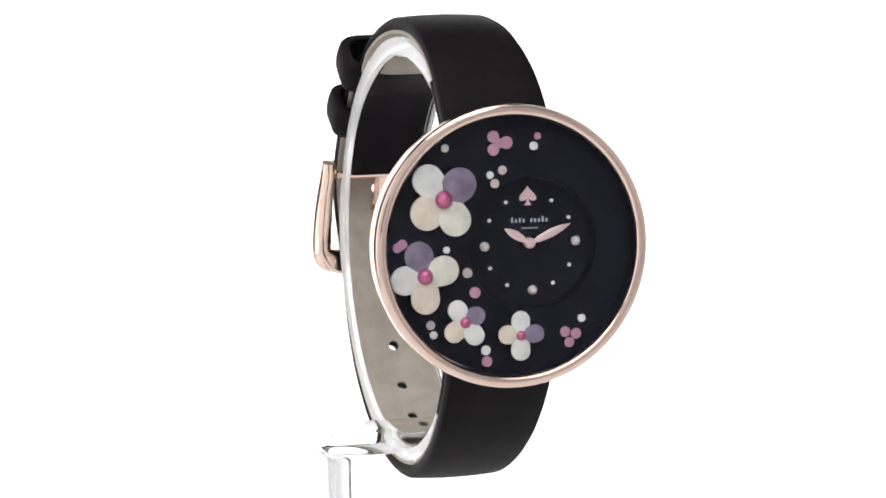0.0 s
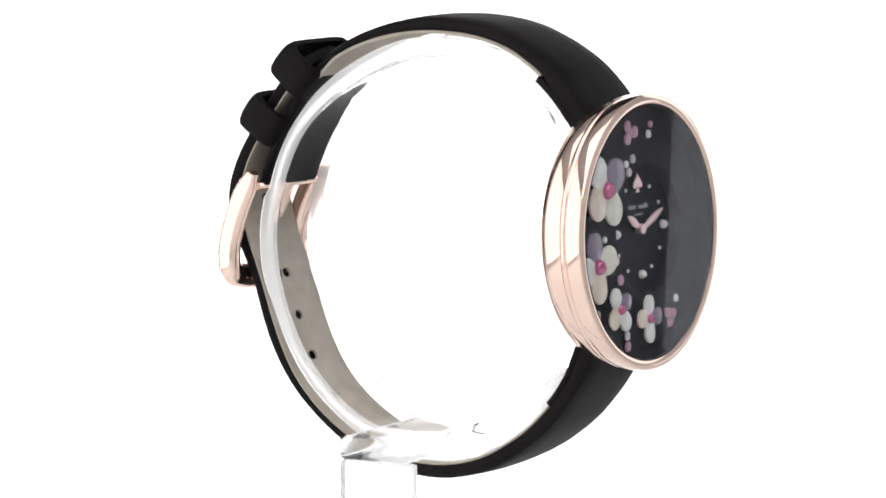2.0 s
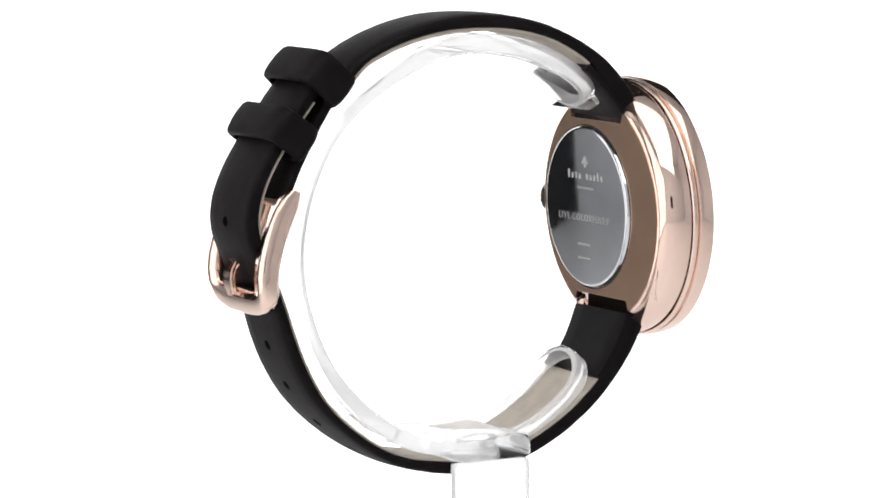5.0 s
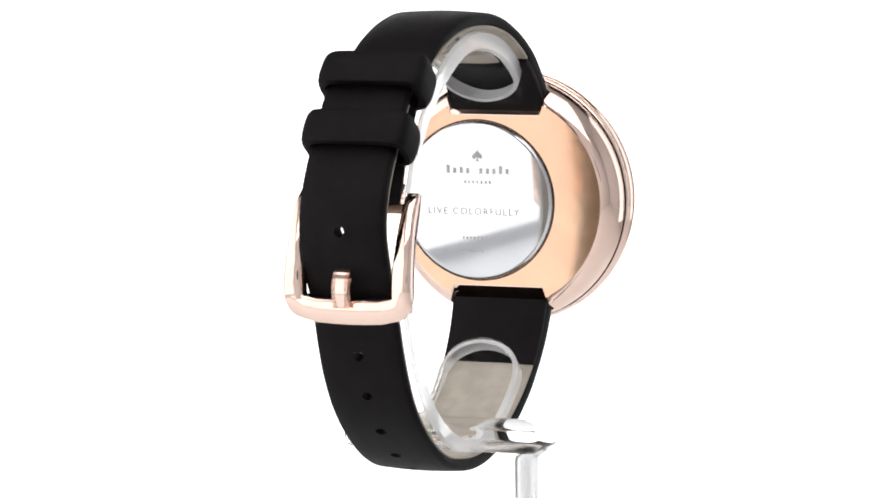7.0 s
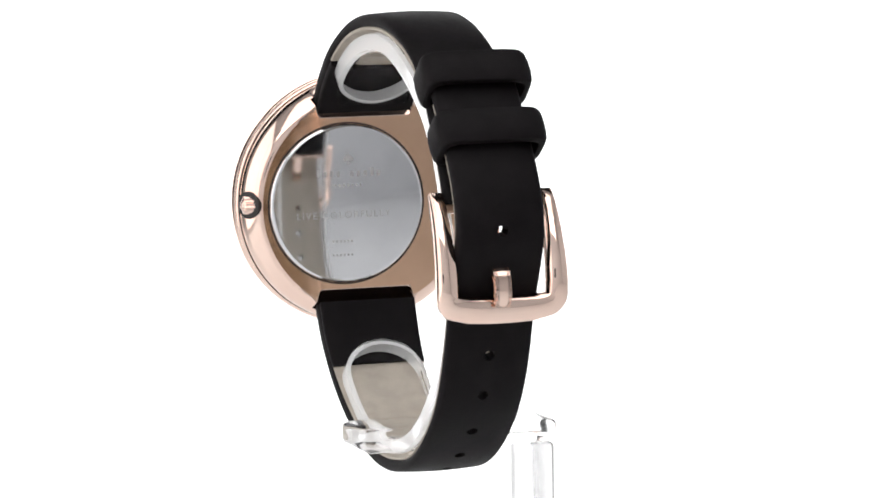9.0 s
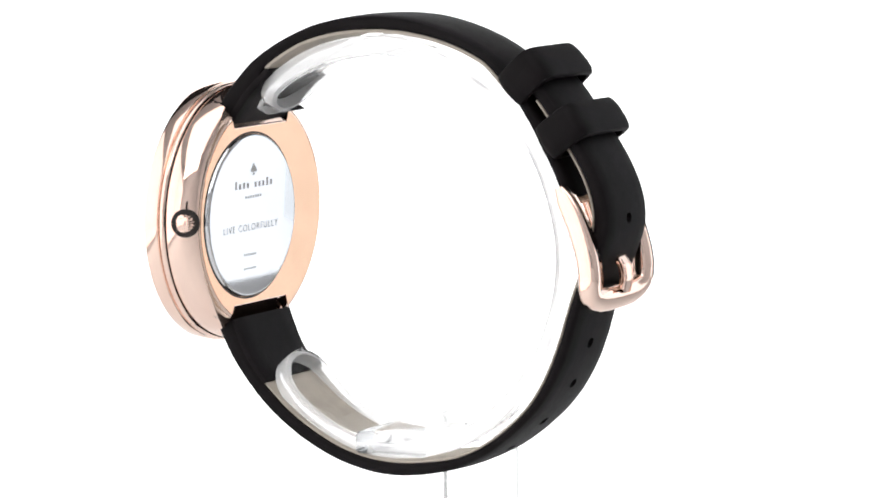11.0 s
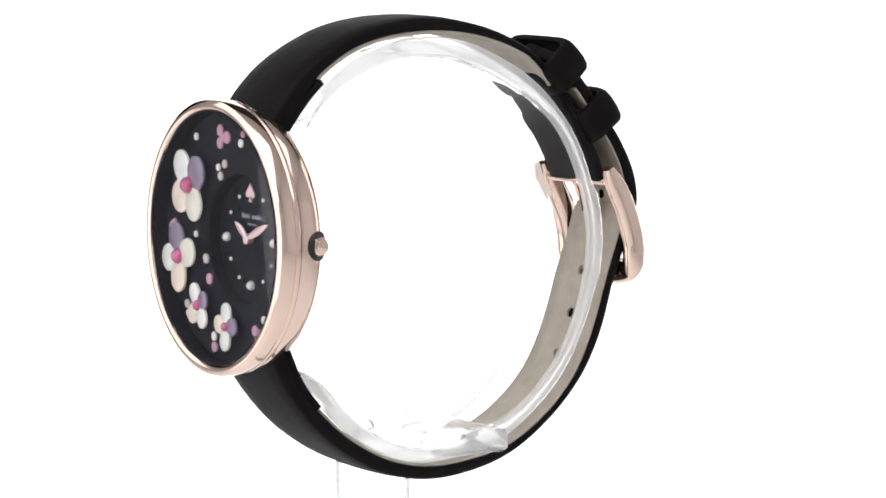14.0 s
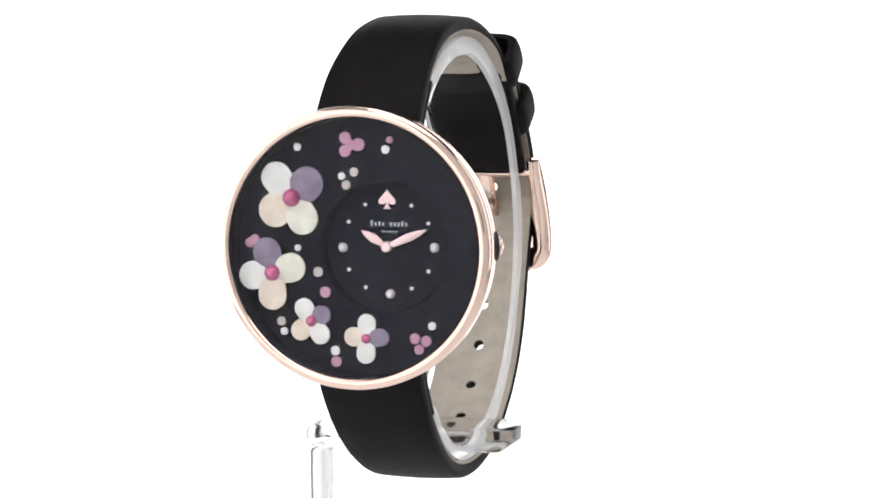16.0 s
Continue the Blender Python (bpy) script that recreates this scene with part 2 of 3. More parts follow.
def along(*knots):
    """A value that runs along a strap: knots are (arc length, value) by turns."""
    xs, ys = knots[0::2], knots[1::2]
    return lambda s: float(np.interp(s, xs, ys))


def strap_upper():
    L = UPPER.length
    width = lambda s: lerp(15.4, 12.9, s / 34)
    hi = along(0, 1.9, 10, 2.0, 14, 1.83, 18, 1.65, 26, 1.57, 34, 1.6, 38, 1.66, 42, 1.79, 46, 1.95, 50, 2.05, 55, 1.6, 60, 1.2)
    lo = along(0, -0.6, 9, -0.6, 12, 0.0, 18, -0.02, 22, -0.2, 30, -0.3, 34, -0.21, 38, 0.04, 42, 0.39, 46, 0.77, 50, 1.1, 55, 0.4, 60, -0.2)
    body = part("strap_upper", band(UPPER, 0, L, width, lo, hi, soft=0.6, dome=0.3), LEATHER, watch, "short matte black leather strap half")
    k = UPPER.near(-17.0, 24.6)
    part("lining", band(UPPER, 11.6, k, lambda s: width(s) - 0.3, lambda s: lo(s) - 0.5, lambda s: lo(s) + 0.03, soft=0.15), LINING, body, "taupe leather lining")
    part("inner_pad", band(UPPER, 0, 11.8, lambda s: width(s) - 0.1, lambda s: -1.5, lambda s: -0.3, soft=0.3), LEATHER, body)


def strap_long():
    L = LONG.length
    width = lambda s: lerp(15.4, 12.8, s / 38)
    hi = along(0, 1.9, 6, 1.4, 10, 1.3, 14, 1.35, 20, 1.47, 26, 1.33, 30, 1.25, 34, 1.3, 42, 1.52, 50, 1.58, 58, 1.74, 62, 1.82, 66, 1.95, 70, 2.0, 74, 1.78, 78, 1.35, 82, 1.15, 86, 1.3, 90, 1.5, 94, 1.4, 98, 1.2, 102, 1.1, 108, 1.1)
    lo = along(0, -0.9, 14, -0.95, 18, -0.72, 26, -0.7, 34, -0.66, 38, -0.47, 42, -0.27, 46, 0.04, 50, 0.28, 54, 0.48, 58, 0.6, 62, 0.58, 66, 0.5, 70, 0.38, 74, 0.17, 78, -0.16, 82, -0.45, 88, -0.7)
    holes = [LONG.near(x, z) for x, z in ((-6.6, -28.7), (-12.0, -25.7), (-17.0, -21.4), (-21.1, -16.0), (-24.2, -10.2), (-27.0, -4.2))]
    upper = [LONG.near(-31.9, 7.0)]
    body = part("strap_long", band(LONG, 0, L, width, lo, hi, holes + upper, soft=0.6, dome=0.3, tip=5.0), LEATHER, watch, "long matte black leather strap half with punched holes")
    part("lining", band(LONG, 11.0, L - 7, lambda s: width(s) - 0.3, lambda s: lo(s) - 0.3, lambda s: lo(s) + 0.03, holes + upper, soft=0.15), LINING, body, "taupe leather lining")
    part("inner_pad", band(LONG, 0, 11.2, lambda s: width(s) - 0.1, lambda s: -1.7, lambda s: -0.7, soft=0.3), LEATHER, body)


strap_upper()
strap_long()


def keeper(cx, cz, angle, length, half_n, half_y, cy=0.0):
    """A leather loop round both strap layers, swelling in its middle."""
    bm = bmesh.new()
    t = Vector((math.cos(radians(angle)), math.sin(radians(angle))))
    n = Vector((-t.y, t.x))
    N, wall = 40, 1.15
    def loop(s, grow):
        vs = []
        for k in range(N):
            a = 2 * math.pi * (k + 0.5) / N
            ca, sa = math.cos(a), math.sin(a)
            y = math.copysign(abs(ca) ** 0.32, ca) * (half_y + grow)
            h = math.copysign(abs(sa) ** 0.42, sa) * (half_n + grow)
            p = Vector((cx, cz)) + t * s + n * h
            vs.append(bm.verts.new((p.x, cy + y, p.y)))
        return vs
    L = length / 2
    prof = [(-L + 0.1, -wall), (-L, -wall * 0.6), (-L + 0.15, -0.25), (-L + 0.7, 0.0), (-L * 0.3, 0.14), (L * 0.3, 0.14), (L - 0.7, 0.0), (L - 0.15, -0.25), (L, -wall * 0.6), (L - 0.1, -wall)]
    rings = [loop(s, g) for s, g in prof]
    for i in range(len(rings)):
        a, b = rings[i], rings[(i + 1) % len(rings)]
        for k in range(N):
            bm.faces.new((a[k], a[(k + 1) % N], b[(k + 1) % N], b[k]))
    return bm


part("keeper_loop", keeper(-19.4, 27.15, 47.5, 5.6, 3.7, 7.95, -0.5), LEATHER, watch, "black leather keeper loop")
part("keeper_loop", keeper(-25.4, 19.6, 54, 5.5, 3.7, 7.95, -0.4), LEATHER, watch, "black leather keeper loop")

BUCKLE = Path([(-25.6, 12.6), (-26.5, 10.8), (-28.4, 7.4), (-29.9, 3.3), (-30.7, -0.9), (-30.0, -5.9)], -1)


def buckle():
    """A U-shaped frame, bowed in side view, with its pin bar and tongue."""
    L = BUCKLE.length
    outer, inner = [], []
    def side(sign):
        o, i = [], []
        for k in range(9):
            s = 0.9 + (L - 4.5) * k / 8
            o.append((sign * lerp(9.1, 9.6, s / (L - 4)), s))
            i.append((sign * lerp(7.1, 6.65, s / (L - 4)), min(s, L - 3.9)))
        return o, i
    o1, i1 = side(-1)
    corner_o = [(-9.6 + 2.6 * (1 - math.cos(a)), L - 3.6 + 3.2 * math.sin(a)) for a in (0.35, 0.7, 1.05, 1.35)]
    corner_i = [(-6.6 + 0.7 * k, L - 3.85 + 0.1 * k) for k in (0.1, 0.4, 0.8, 1.3)]
    mid_o = [(x, L + 0.35 - 0.008 * x * x) for x in (-5, -2.5, 0, 2.5, 5)]
    mid_i = [(x, L - 3.5) for x in (-4.6, -2.3, 0, 2.3, 4.6)]
    o2, i2 = side(1)
    outer = o1 + corner_o + mid_o + [(-u, s) for u, s in corner_o[::-1]] + o2[::-1]
    inner = i1 + corner_i + mid_i + [(-u, s) for u, s in corner_i[::-1]] + i2[::-1]
    bm = bmesh.new()
    rings = []
    last = len(outer) - 1
    for i, ((uo, so), (ui, si)) in enumerate(zip(outer, inner)):
        sec = []
        ease = {0: 0.45, 1: 0.9}.get(min(i, last - i), 1.0)
        for k, h in ((0.0, 0.6), (0.06, 1.15), (0.2, 1.55), (0.38, 1.7), (0.65, 1.6), (0.88, 1.0), (1.0, 0.5), (1.0, -0.8), (0.85, -1.45), (0.15, -1.45), (0.04, -1.2), (0.0, -0.7)):
            u, s = uo + (ui - uo) * k, so + (si - so) * k
            p, t, n = BUCKLE.at(s)
            q = p + n * (h * ease * (1 - 0.4 * lerp(0, 1, (s - L + 4.5) / 4.5)))
            sec.append(bm.verts.new((q.x, u - 0.5, q.y)))
        rings.append(sec)
    m = len(rings[0])
    for a, b in zip(rings, rings[1:]):
        for k in range(m):
            bm.faces.new((a[k], a[(k + 1) % m], b[(k + 1) % m], b[k]))
    bm.faces.new(rings[0][::-1])
    bm.faces.new(rings[-1])
    return part("buckle", bm, ROSE, watch, "polished rose gold pin buckle")


frame_ob = buckle()
frame_ob.data.set_sharp_from_angle(angle=radians(70))


def rod(x, z, y0, y1, r):
    bm = bmesh.new()
    rings = [[bm.verts.new((x + r * math.cos(k * math.pi / 6), y, z + r * math.sin(k * math.pi / 6))) for k in range(12)] for y in (y0, y1)]
    for k in range(12):
        bm.faces.new((rings[0][k], rings[0][(k + 1) % 12], rings[1][(k + 1) % 12], rings[1][k]))
    bm.faces.new(rings[0][::-1])
    bm.faces.new(rings[1])
    return bm


part("pin_bar", rod(-26.5, 9.8, -7.4, 7.4, 0.75), ROSE, frame_ob)
TONGUE = Path([(-26.3, 9.8), (-28.1, 5.1), (-30.6, 1.9), (-32.0, 0.6), (-32.5, -1.4), (-32.0, -3.6)], -1)
part("tongue", band(TONGUE, 0, TONGUE.length, lambda s: 1.9, lambda s: -0.45, lambda s: 0.5, soft=0.3, step=0.5, tip=0.6), ROSE, frame_ob, "rose gold buckle tongue")

# small engraved lettering on the buckle's lower bar, too small to read
for k, w in enumerate((1.0, 0.7, 0.9, 0.6, 1.1, 0.8, 0.5, 0.9, 1.0, 0.7)):
    y = -5.4 + k * 1.2
    if abs(y) < 0.4:
        continue
    p, t, n = BUCKLE.at(BUCKLE.length - 1.2)
    q = p + n * 1.62
    part("engraved_mark", rounded_box(q.x - 0.05, q.x + 0.05, y - w / 2, y + w / 2, q.y - 0.28, q.y + 0.28, 0), ROSE_BRUSHED, frame_ob)

# ---- the watch head: x along its axis, y across, z up, from its own centre ----
HEAD = Matrix.Translation((0.03305, 0.0, 0.0052)) @ pose(0, 0, 0, 0, -1.4, 0)
SUNK = HEAD @ Matrix.Translation((-0.00025, 0.0004, 0.0))     # the dial lies close under the glass


def head(name, bm, mat, label="", smooth=True):
    ob = part(name, bm, mat, watch, label, smooth)
    ob.matrix_local = HEAD
    return ob


def on_head(name, bm, mat, parent, label="", smooth=True):
    return part(name, bm, mat, parent, label, smooth)


def case_body():
    """The turned case: bowl, back plate and a pair of slots for the strap ends."""
    prof = [(0.6, 17.5), (0.6, 18.6), (0.45, 18.85), (0.0, 18.92), (-0.7, 18.88), (-1.5, 18.76), (-2.2, 18.5), (-2.9, 18.08), (-3.5, 17.5), (-3.85, 16.95), (-3.97, 16.6)]
    n = 192
    bm = bmesh.new()
    rings = []
    for x, r in prof:
        ring = []
        r += 0.2
        for k in range(n):
            a = 2 * math.pi * k / n
            u, v = r * math.cos(a), r * math.sin(a)
            # strap seats: the bowl is cut flat over the strap's width
            if x < -0.6 and abs(u - 0.2) < 7.75:
                lim = 13.3 + max(0.0, (x + 3.95) * 1.5)
                v = math.copysign(min(abs(v), lim), v)
            ring.append(bm.verts.new((x, u, v)))
        rings.append(ring)
    for a, b in zip(rings, rings[1:]):
        for k in range(n):
            bm.faces.new((a[k], a[(k + 1) % n], b[(k + 1) % n], b[k]))
    bm.faces.new(rings[-1])
    return head("case", bm, ROSE, "polished rose gold watch case")


case = case_body()
ring_p = lambda c, r: [(c + 0.46 * math.cos(a * math.pi / 6), r + 0.30 * math.sin(a * math.pi / 6)) for a in range(12)]
on_head("groove_ring", torus_profile(ring_p(1.1, 19.2), 160), ROSE, case)
bezel = head("bezel", torus_profile([(1.6, 18.4), (1.65, 19.4), (1.75, 19.58), (2.0, 19.65), (3.75, 19.65), (3.98, 19.55), (4.1, 19.28), (4.2, 19.0), (4.2, 18.6), (4.12, 18.35), (3.9, 18.14), (1.6, 18.14)], 192), ROSE, "polished rose gold bezel")
on_head("inner_ring", torus_profile([(3.6, 18.16), (3.6, 18.0), (0.7, 17.95), (0.55, 18.16)], 160), DIAL, bezel)



def back_plate():
    """A round gold plate with a straight notch for each strap end."""
    pts = []
    for k in range(160):
        a = 2 * math.pi * k / 160
        u, v = 16.6 * math.cos(a), 16.6 * math.sin(a)
        if abs(u - 0.2) < 7.7:
            v = math.copysign(min(abs(v), 13.2), v)
        pts.append((u, v))
    return flat(pts, -3.9, -4.06)


def flat(outline, x0, x1):
    bm = bmesh.new()
    lower = [bm.verts.new((x0, u, v)) for u, v in outline]
    upper = [bm.verts.new((x1, u, v)) for u, v in outline]
    n = len(outline)
    for k in range(n):
        bm.faces.new((lower[k], lower[(k + 1) % n], upper[(k + 1) % n], upper[k]))
    bm.faces.new(upper)
    bm.faces.new(lower[::-1])
    return bm


on_head("back_plate", back_plate(), BACKPLATE, case, "flat satin gold back plate")
cb = head("caseback", revolve([(-3.7, 12.3), (-4.25, 12.25), (-4.5, 12.05), (-4.58, 11.85), (-4.6, 11.7), (-4.6, 0.0)], 128, (3.3, 0.0)), STEEL, "polished steel case back engraved with small lettering")
on_head("joint", torus_profile([(-4.1, 12.3), (-4.1, 12.55), (-3.7, 12.55), (-3.7, 12.3)], 128, (3.3, 0.0)), DARK, cb)


def spade(u, v, h):
    """A plain pip shape: two lobes, a point and a foot."""
    pts = []
    half = [(0.0, 0.5), (0.05, 0.41), (0.13, 0.31), (0.24, 0.19), (0.36, 0.07), (0.44, -0.04), (0.46, -0.14), (0.42, -0.23), (0.33, -0.28), (0.22, -0.27), (0.12, -0.21), (0.045, -0.14), (0.06, -0.28), (0.11, -0.4), (0.21, -0.5)]
    pts = half + [(-a, b) for a, b in half[::-1][:-1]]
    return [(u + a * h, v + b * h) for a, b in pts]


def bar(u, v, w, h, x0, x1):
    return flat([(u - w / 2, v - h / 2), (u + w / 2, v - h / 2), (u + w / 2, v + h / 2), (u - w / 2, v + h / 2)], x0, x1)


on_head("engraved_emblem", flat(spade(3.1, 7.0, 1.8), -4.63, -4.585), ETCH, cb)
for k, h in enumerate((1.25, 0.8, 0.95, 0.8, 0.0, 0.8, 0.8, 0.8, 1.25, 0.8)):
    # a slim bar for each letter that cannot be shown
    if h:
        on_head("engraved_mark", bar(7.95 - k * 1.08, 4.2 + h / 2, 0.5, h, -4.63, -4.585), ETCH, cb)
for k in range(7):
    on_head("engraved_mark", bar(5.2 - k * 0.68, 2.85, 0.3, 0.42, -4.63, -4.585), ETCH, cb)
for k in range(6):
    on_head("engraved_mark", bar(5.6 - k * 0.6, -5.8, 0.3, 0.36, -4.63, -4.585), ETCH, cb)
    on_head("engraved_mark", bar(5.6 - k * 0.6, -7.9, 0.3, 0.32, -4.63, -4.585), ETCH, cb)


def engraved_words(body, size, u, v):
    cu = bpy.data.curves.new("engraved_words", "FONT")
    cu.body, cu.size, cu.align_x, cu.extrude, cu.space_character = body, size * MM, "CENTER", 0.00002, 1.25
    tmp = new("engraved_words_tmp", cu)
    dg = bpy.context.evaluated_depsgraph_get()
    me = bpy.data.meshes.new_from_object(tmp.evaluated_get(dg))
    bpy.data.objects.remove(tmp)
    me.transform(Matrix(((0, 0, -1, -0.00461), (-1, 0, 0, u * MM), (0, 1, 0, v * MM), (0, 0, 0, 1))))
    me.materials.clear()
    me.materials.append(ETCH)
    ob = new("engraved_words", me)
    ob.parent = cb
    return ob


engraved_words("LIVE COLORFULLY", 1.5, 3.9, -2.2)


def crown():
    """A small fluted winding crown in a dark recess at three o'clock."""
    def turned(profile, fl=0.0, n=48):
        bm = bmesh.new()
        rings = []
        for y, r in profile:
            ring = []
            for k in range(n):
                rr = r * (1 - fl * (k % 3 == 0)) if r > 1 else r
                ring.append(bm.verts.new((-2.45 + rr * math.cos(2 * math.pi * k / n), y, 0.2 + rr * math.sin(2 * math.pi * k / n))))
            rings.append(ring)
        for a, b in zip(rings, rings[1:]):
            for k in range(n):
                bm.faces.new((a[k], a[(k + 1) % n], b[(k + 1) % n], b[k]))
        bm.faces.new(rings[0][::-1])
        bm.faces.new(rings[-1])
        return bm
    c = head("crown", turned([(17.0, 1.4), (19.0, 1.4), (19.25, 1.3), (19.4, 1.0), (19.45, 0.5)], 0.10), ROSE, "small fluted rose gold winding crown")
    seat = turned([(16.6, 2.1), (18.62, 2.1), (18.66, 2.0)])
    bmesh.ops.rotate(seat, verts=seat.verts[:], cent=(-2.45, 18.3, 0.2), matrix=Matrix.Rotation(radians(33), 3, "Z"))
    on_head("recess", seat, DARK, c)
    on_head("crown_cap", turned([(19.2, 0.95), (19.5, 0.8), (19.68, 0.4), (19.72, 0.1)]), ROSE, c)


crown()

# ---- dial ----
SU, SV, SR = 3.4, 0.0, 9.3


def dial_plate():
    """The dial, with a round sunken field off its centre."""
    bm = bmesh.new()
    n = 128
    def ring(x, cu, cv, r):
        return [bm.verts.new((x, cu + r * math.cos(2 * math.pi * k / n), cv + r * math.sin(2 * math.pi * k / n))) for k in range(n)]
    rs = [ring(0.9, 0, 0, 17.9), ring(1.7, 0, 0, 17.9), ring(1.7, SU, SV, SR), ring(1.6, SU, SV, SR - 0.12), ring(0.0, SU, SV, SR - 0.35), ring(-0.1, SU, SV, SR - 0.55)]
    for a, b in zip(rs, rs[1:]):
        for k in range(n):
            bm.faces.new((a[k], a[(k + 1) % n], b[(k + 1) % n], b[k]))
    c = bm.verts.new((-0.1, SU, SV))
    for k in range(n):
        bm.faces.new((rs[-1][k], rs[-1][(k + 1) % n], c))
    ob = head("dial", bm, DIAL, "black dial with a round sunken centre")
    ob.matrix_local = SUNK
    return ob


dial = dial_plate()


def petal(bu, bv, pu, pv, width, thick, lift, mat, parent):
    """A rounded petal from the bead outward past the point (pu, pv)."""
    d = Vector((pu - bu, pv - bv))
    l = d.length
    d.normalize()
    e = Vector((-d.y, d.x))
    pts = []
    reach = l + width * 0.5
    r = width * 0.5
    for k in range(26):
        a = 2 * math.pi * k / 26
        x, y = math.cos(a), math.sin(a)
        # a disc whose inner half runs out into a blunt point at the bead
        along = l + r * x if x > -0.2 else l - 0.2 * r - (l - 0.2 * r) * (-x - 0.2) / 0.8
        q = Vector((bu, bv)) + d * along + e * (r * y * (1.0 if x > -0.2 else 0.98 + 0.1 * math.sin((-x - 0.2) * 3.2)))
        pts.append((q.x, q.y))
    bm = slab(pts, 2.45, 2.55 + thick, 0.16, 0.12)
    for v in bm.verts:
        along = (Vector((v.co.y, v.co.z)) - Vector((bu, bv))).dot(d) / reach
        v.co.x += lift * along
    return on_head("petal", bm, mat, parent)


def flower(bu, bv, petals, r, label):
    ball = [(2.75 + r * math.sin(a * math.pi / 16), max(r * math.cos(a * math.pi / 16), 0.0)) for a in range(-3, 9)]
    fl = on_head("bead", revolve([(1.6, 0.45 * r), (2.3, 0.45 * r)] + ball, 32, (bu, bv)), BEAD, None)
    fl.name = "flower"
    fl.data.name = "flower"
    fl.parent, fl.matrix_local = watch, SUNK
    tagged(fl, label)
    for k, (pu, pv, w, mat) in enumerate(petals):
        petal(bu, bv, pu, pv, w * 1.04, 0.26, 0.08 + 0.14 * (k % 2), mat, fl)


flower(-9.8, 6.75, [(-12.0, 9.5, 4.3, PEARL_W), (-7.5, 8.7, 4.7, PEARL_V), (-12.2, 5.0, 4.7, PEARL_C), (-8.2, 3.9, 4.4, PEARL_G)], 1.28, "large mother of pearl flower with magenta bead")
flower(-12.7, -3.75, [(-13.5, -0.9, 4.0, PEARL_V), (-9.9, -3.0, 4.0, PEARL_G), (-15.6, -4.2, 3.9, PEARL_W), (-12.7, -6.9, 4.0, PEARL_C)], 1.15, "large mother of pearl flower with magenta bead")
flower(-7.0, -10.35, [(-8.1, -8.6, 2.7, PEARL_W), (-5.5, -9.5, 2.6, PEARL_V), (-8.6, -11.7, 2.8, PEARL_C), (-5.7, -12.2, 2.7, PEARL_W)], 0.8, "small mother of pearl flower with magenta bead")
flower(1.0, -12.6, [(1.05, -10.5, 2.6, PEARL_W), (3.1, -12.4, 2.5, PEARL_V), (-0.9, -12.4, 2.6, PEARL_C), (0.95, -14.7, 2.7, PEARL_W)], 0.7, "small mother of pearl flower with magenta bead")


def dot(u, v, r, mat, height=0.28, name="dot"):
    on_head(name, slab(disc_outline(u, v, r), 1.68, 1.7 + height, 0.08, 0.05), mat, dial)


for u, v, r in ((-2.2, 15.1, 0.85), (-2.2, 13.3, 0.85), (-0.3, 14.2, 0.9), (-1.4, 14.15, 0.7), (7.8, -12.5, 0.75), (9.4, -12.8, 0.75), (8.4, -14.0, 0.72), (-16.3, 0.3, 0.7), (-15.6, 0.75, 0.7)):
    dot(u, v, r, PINK, 0.24 + 0.04 * (u % 1), "pink_petal")
for u, v, r in ((-9.2, 13.75, 0.55), (3.65, 13.6, 0.6), (-2.75, 9.8, 0.52), (-9.25, -0.3, 0.48), (-11.35, -12.0, 0.55), (-3.85, -14.5, 0.68), (10.25, -10.7, 0.56)):
    dot(u, v, r, WHITE)
for u, v, r, m in ((4.25, 14.95, 0.5, PINK), (-0.95, 10.4, 0.62, GREY), (-2.1, 8.6, 0.64, GREY), (-6.3, -3.6, 0.7, GREY), (-5.25, -6.4, 0.78, PINK), (-11.75, -10.6, 0.63, GREY), (-3.7, -16.05, 0.75, PINK)):
    dot(u, v, r, m)


def gem(u, v):
    on_head("gem_marker", revolve([(-0.1, 0.66), (0.25, 0.7), (0.5, 0.58), (0.78, 0.3), (0.82, 0.0)], 10, (u, v)), GEM, dial, "small faceted hour marker", )


for u, v in ((SU - 6.6, -0.25), (SU + 6.75, 0.0), (SU + 0.3, -6.6)):
    gem(u, v)
for k in range(12):
    if k % 3:
        a = k * math.pi / 6
        on_head("minute_dot", slab(disc_outline(SU + 6.7 * math.sin(a), SV + 6.65 * math.cos(a), 0.27, 12), -0.12, 0.06, 0.05, 0.02), WHITE, dial)
on_head("dial_emblem", flat(spade(3.25, 6.6, 2.7), -0.12, 0.1), POINTER, dial, "rose gold pip emblem")
for k, h in enumerate((0.78, 0.5, 0.62, 0.5, 0.0, 0.5, 0.5, 0.5, 0.78, 0.5)):
    if h:
        on_head("printed_mark", bar(0.95 + k * 0.56, 2.85 + h / 2, 0.28, h, -0.12, -0.06), PRINT, dial)
for k in range(7):
    on_head("printed_mark", bar(2.45 + k * 0.36, 2.05, 0.2, 0.22, -0.12, -0.06), PRINT, dial)


def pointer(name, tip_u, tip_v, w, x):
    d = Vector((tip_u - SU + 0.1, tip_v - SV))
    l = d.length
    d.normalize()
    e = Vector((-d.y, d.x))
    pts = []
    prof = [(0.3, 0.22), (0.75, 0.22), (1.3, 0.38), (l * 0.55, 0.5), (l * 0.8, 0.34), (l, 0.04)]
    for s, h in prof:
        pts.append(Vector((SU - 0.1, SV)) + d * s + e * h * w)
    for s, h in prof[::-1]:
        pts.append(Vector((SU - 0.1, SV)) + d * s - e * h * w)
    bm = slab([(q.x, q.y) for q in pts], x, x + 0.16, 0.03, 0.05)
    return on_head(name, bm, POINTER, dial, "pink gold leaf-shaped pointer")


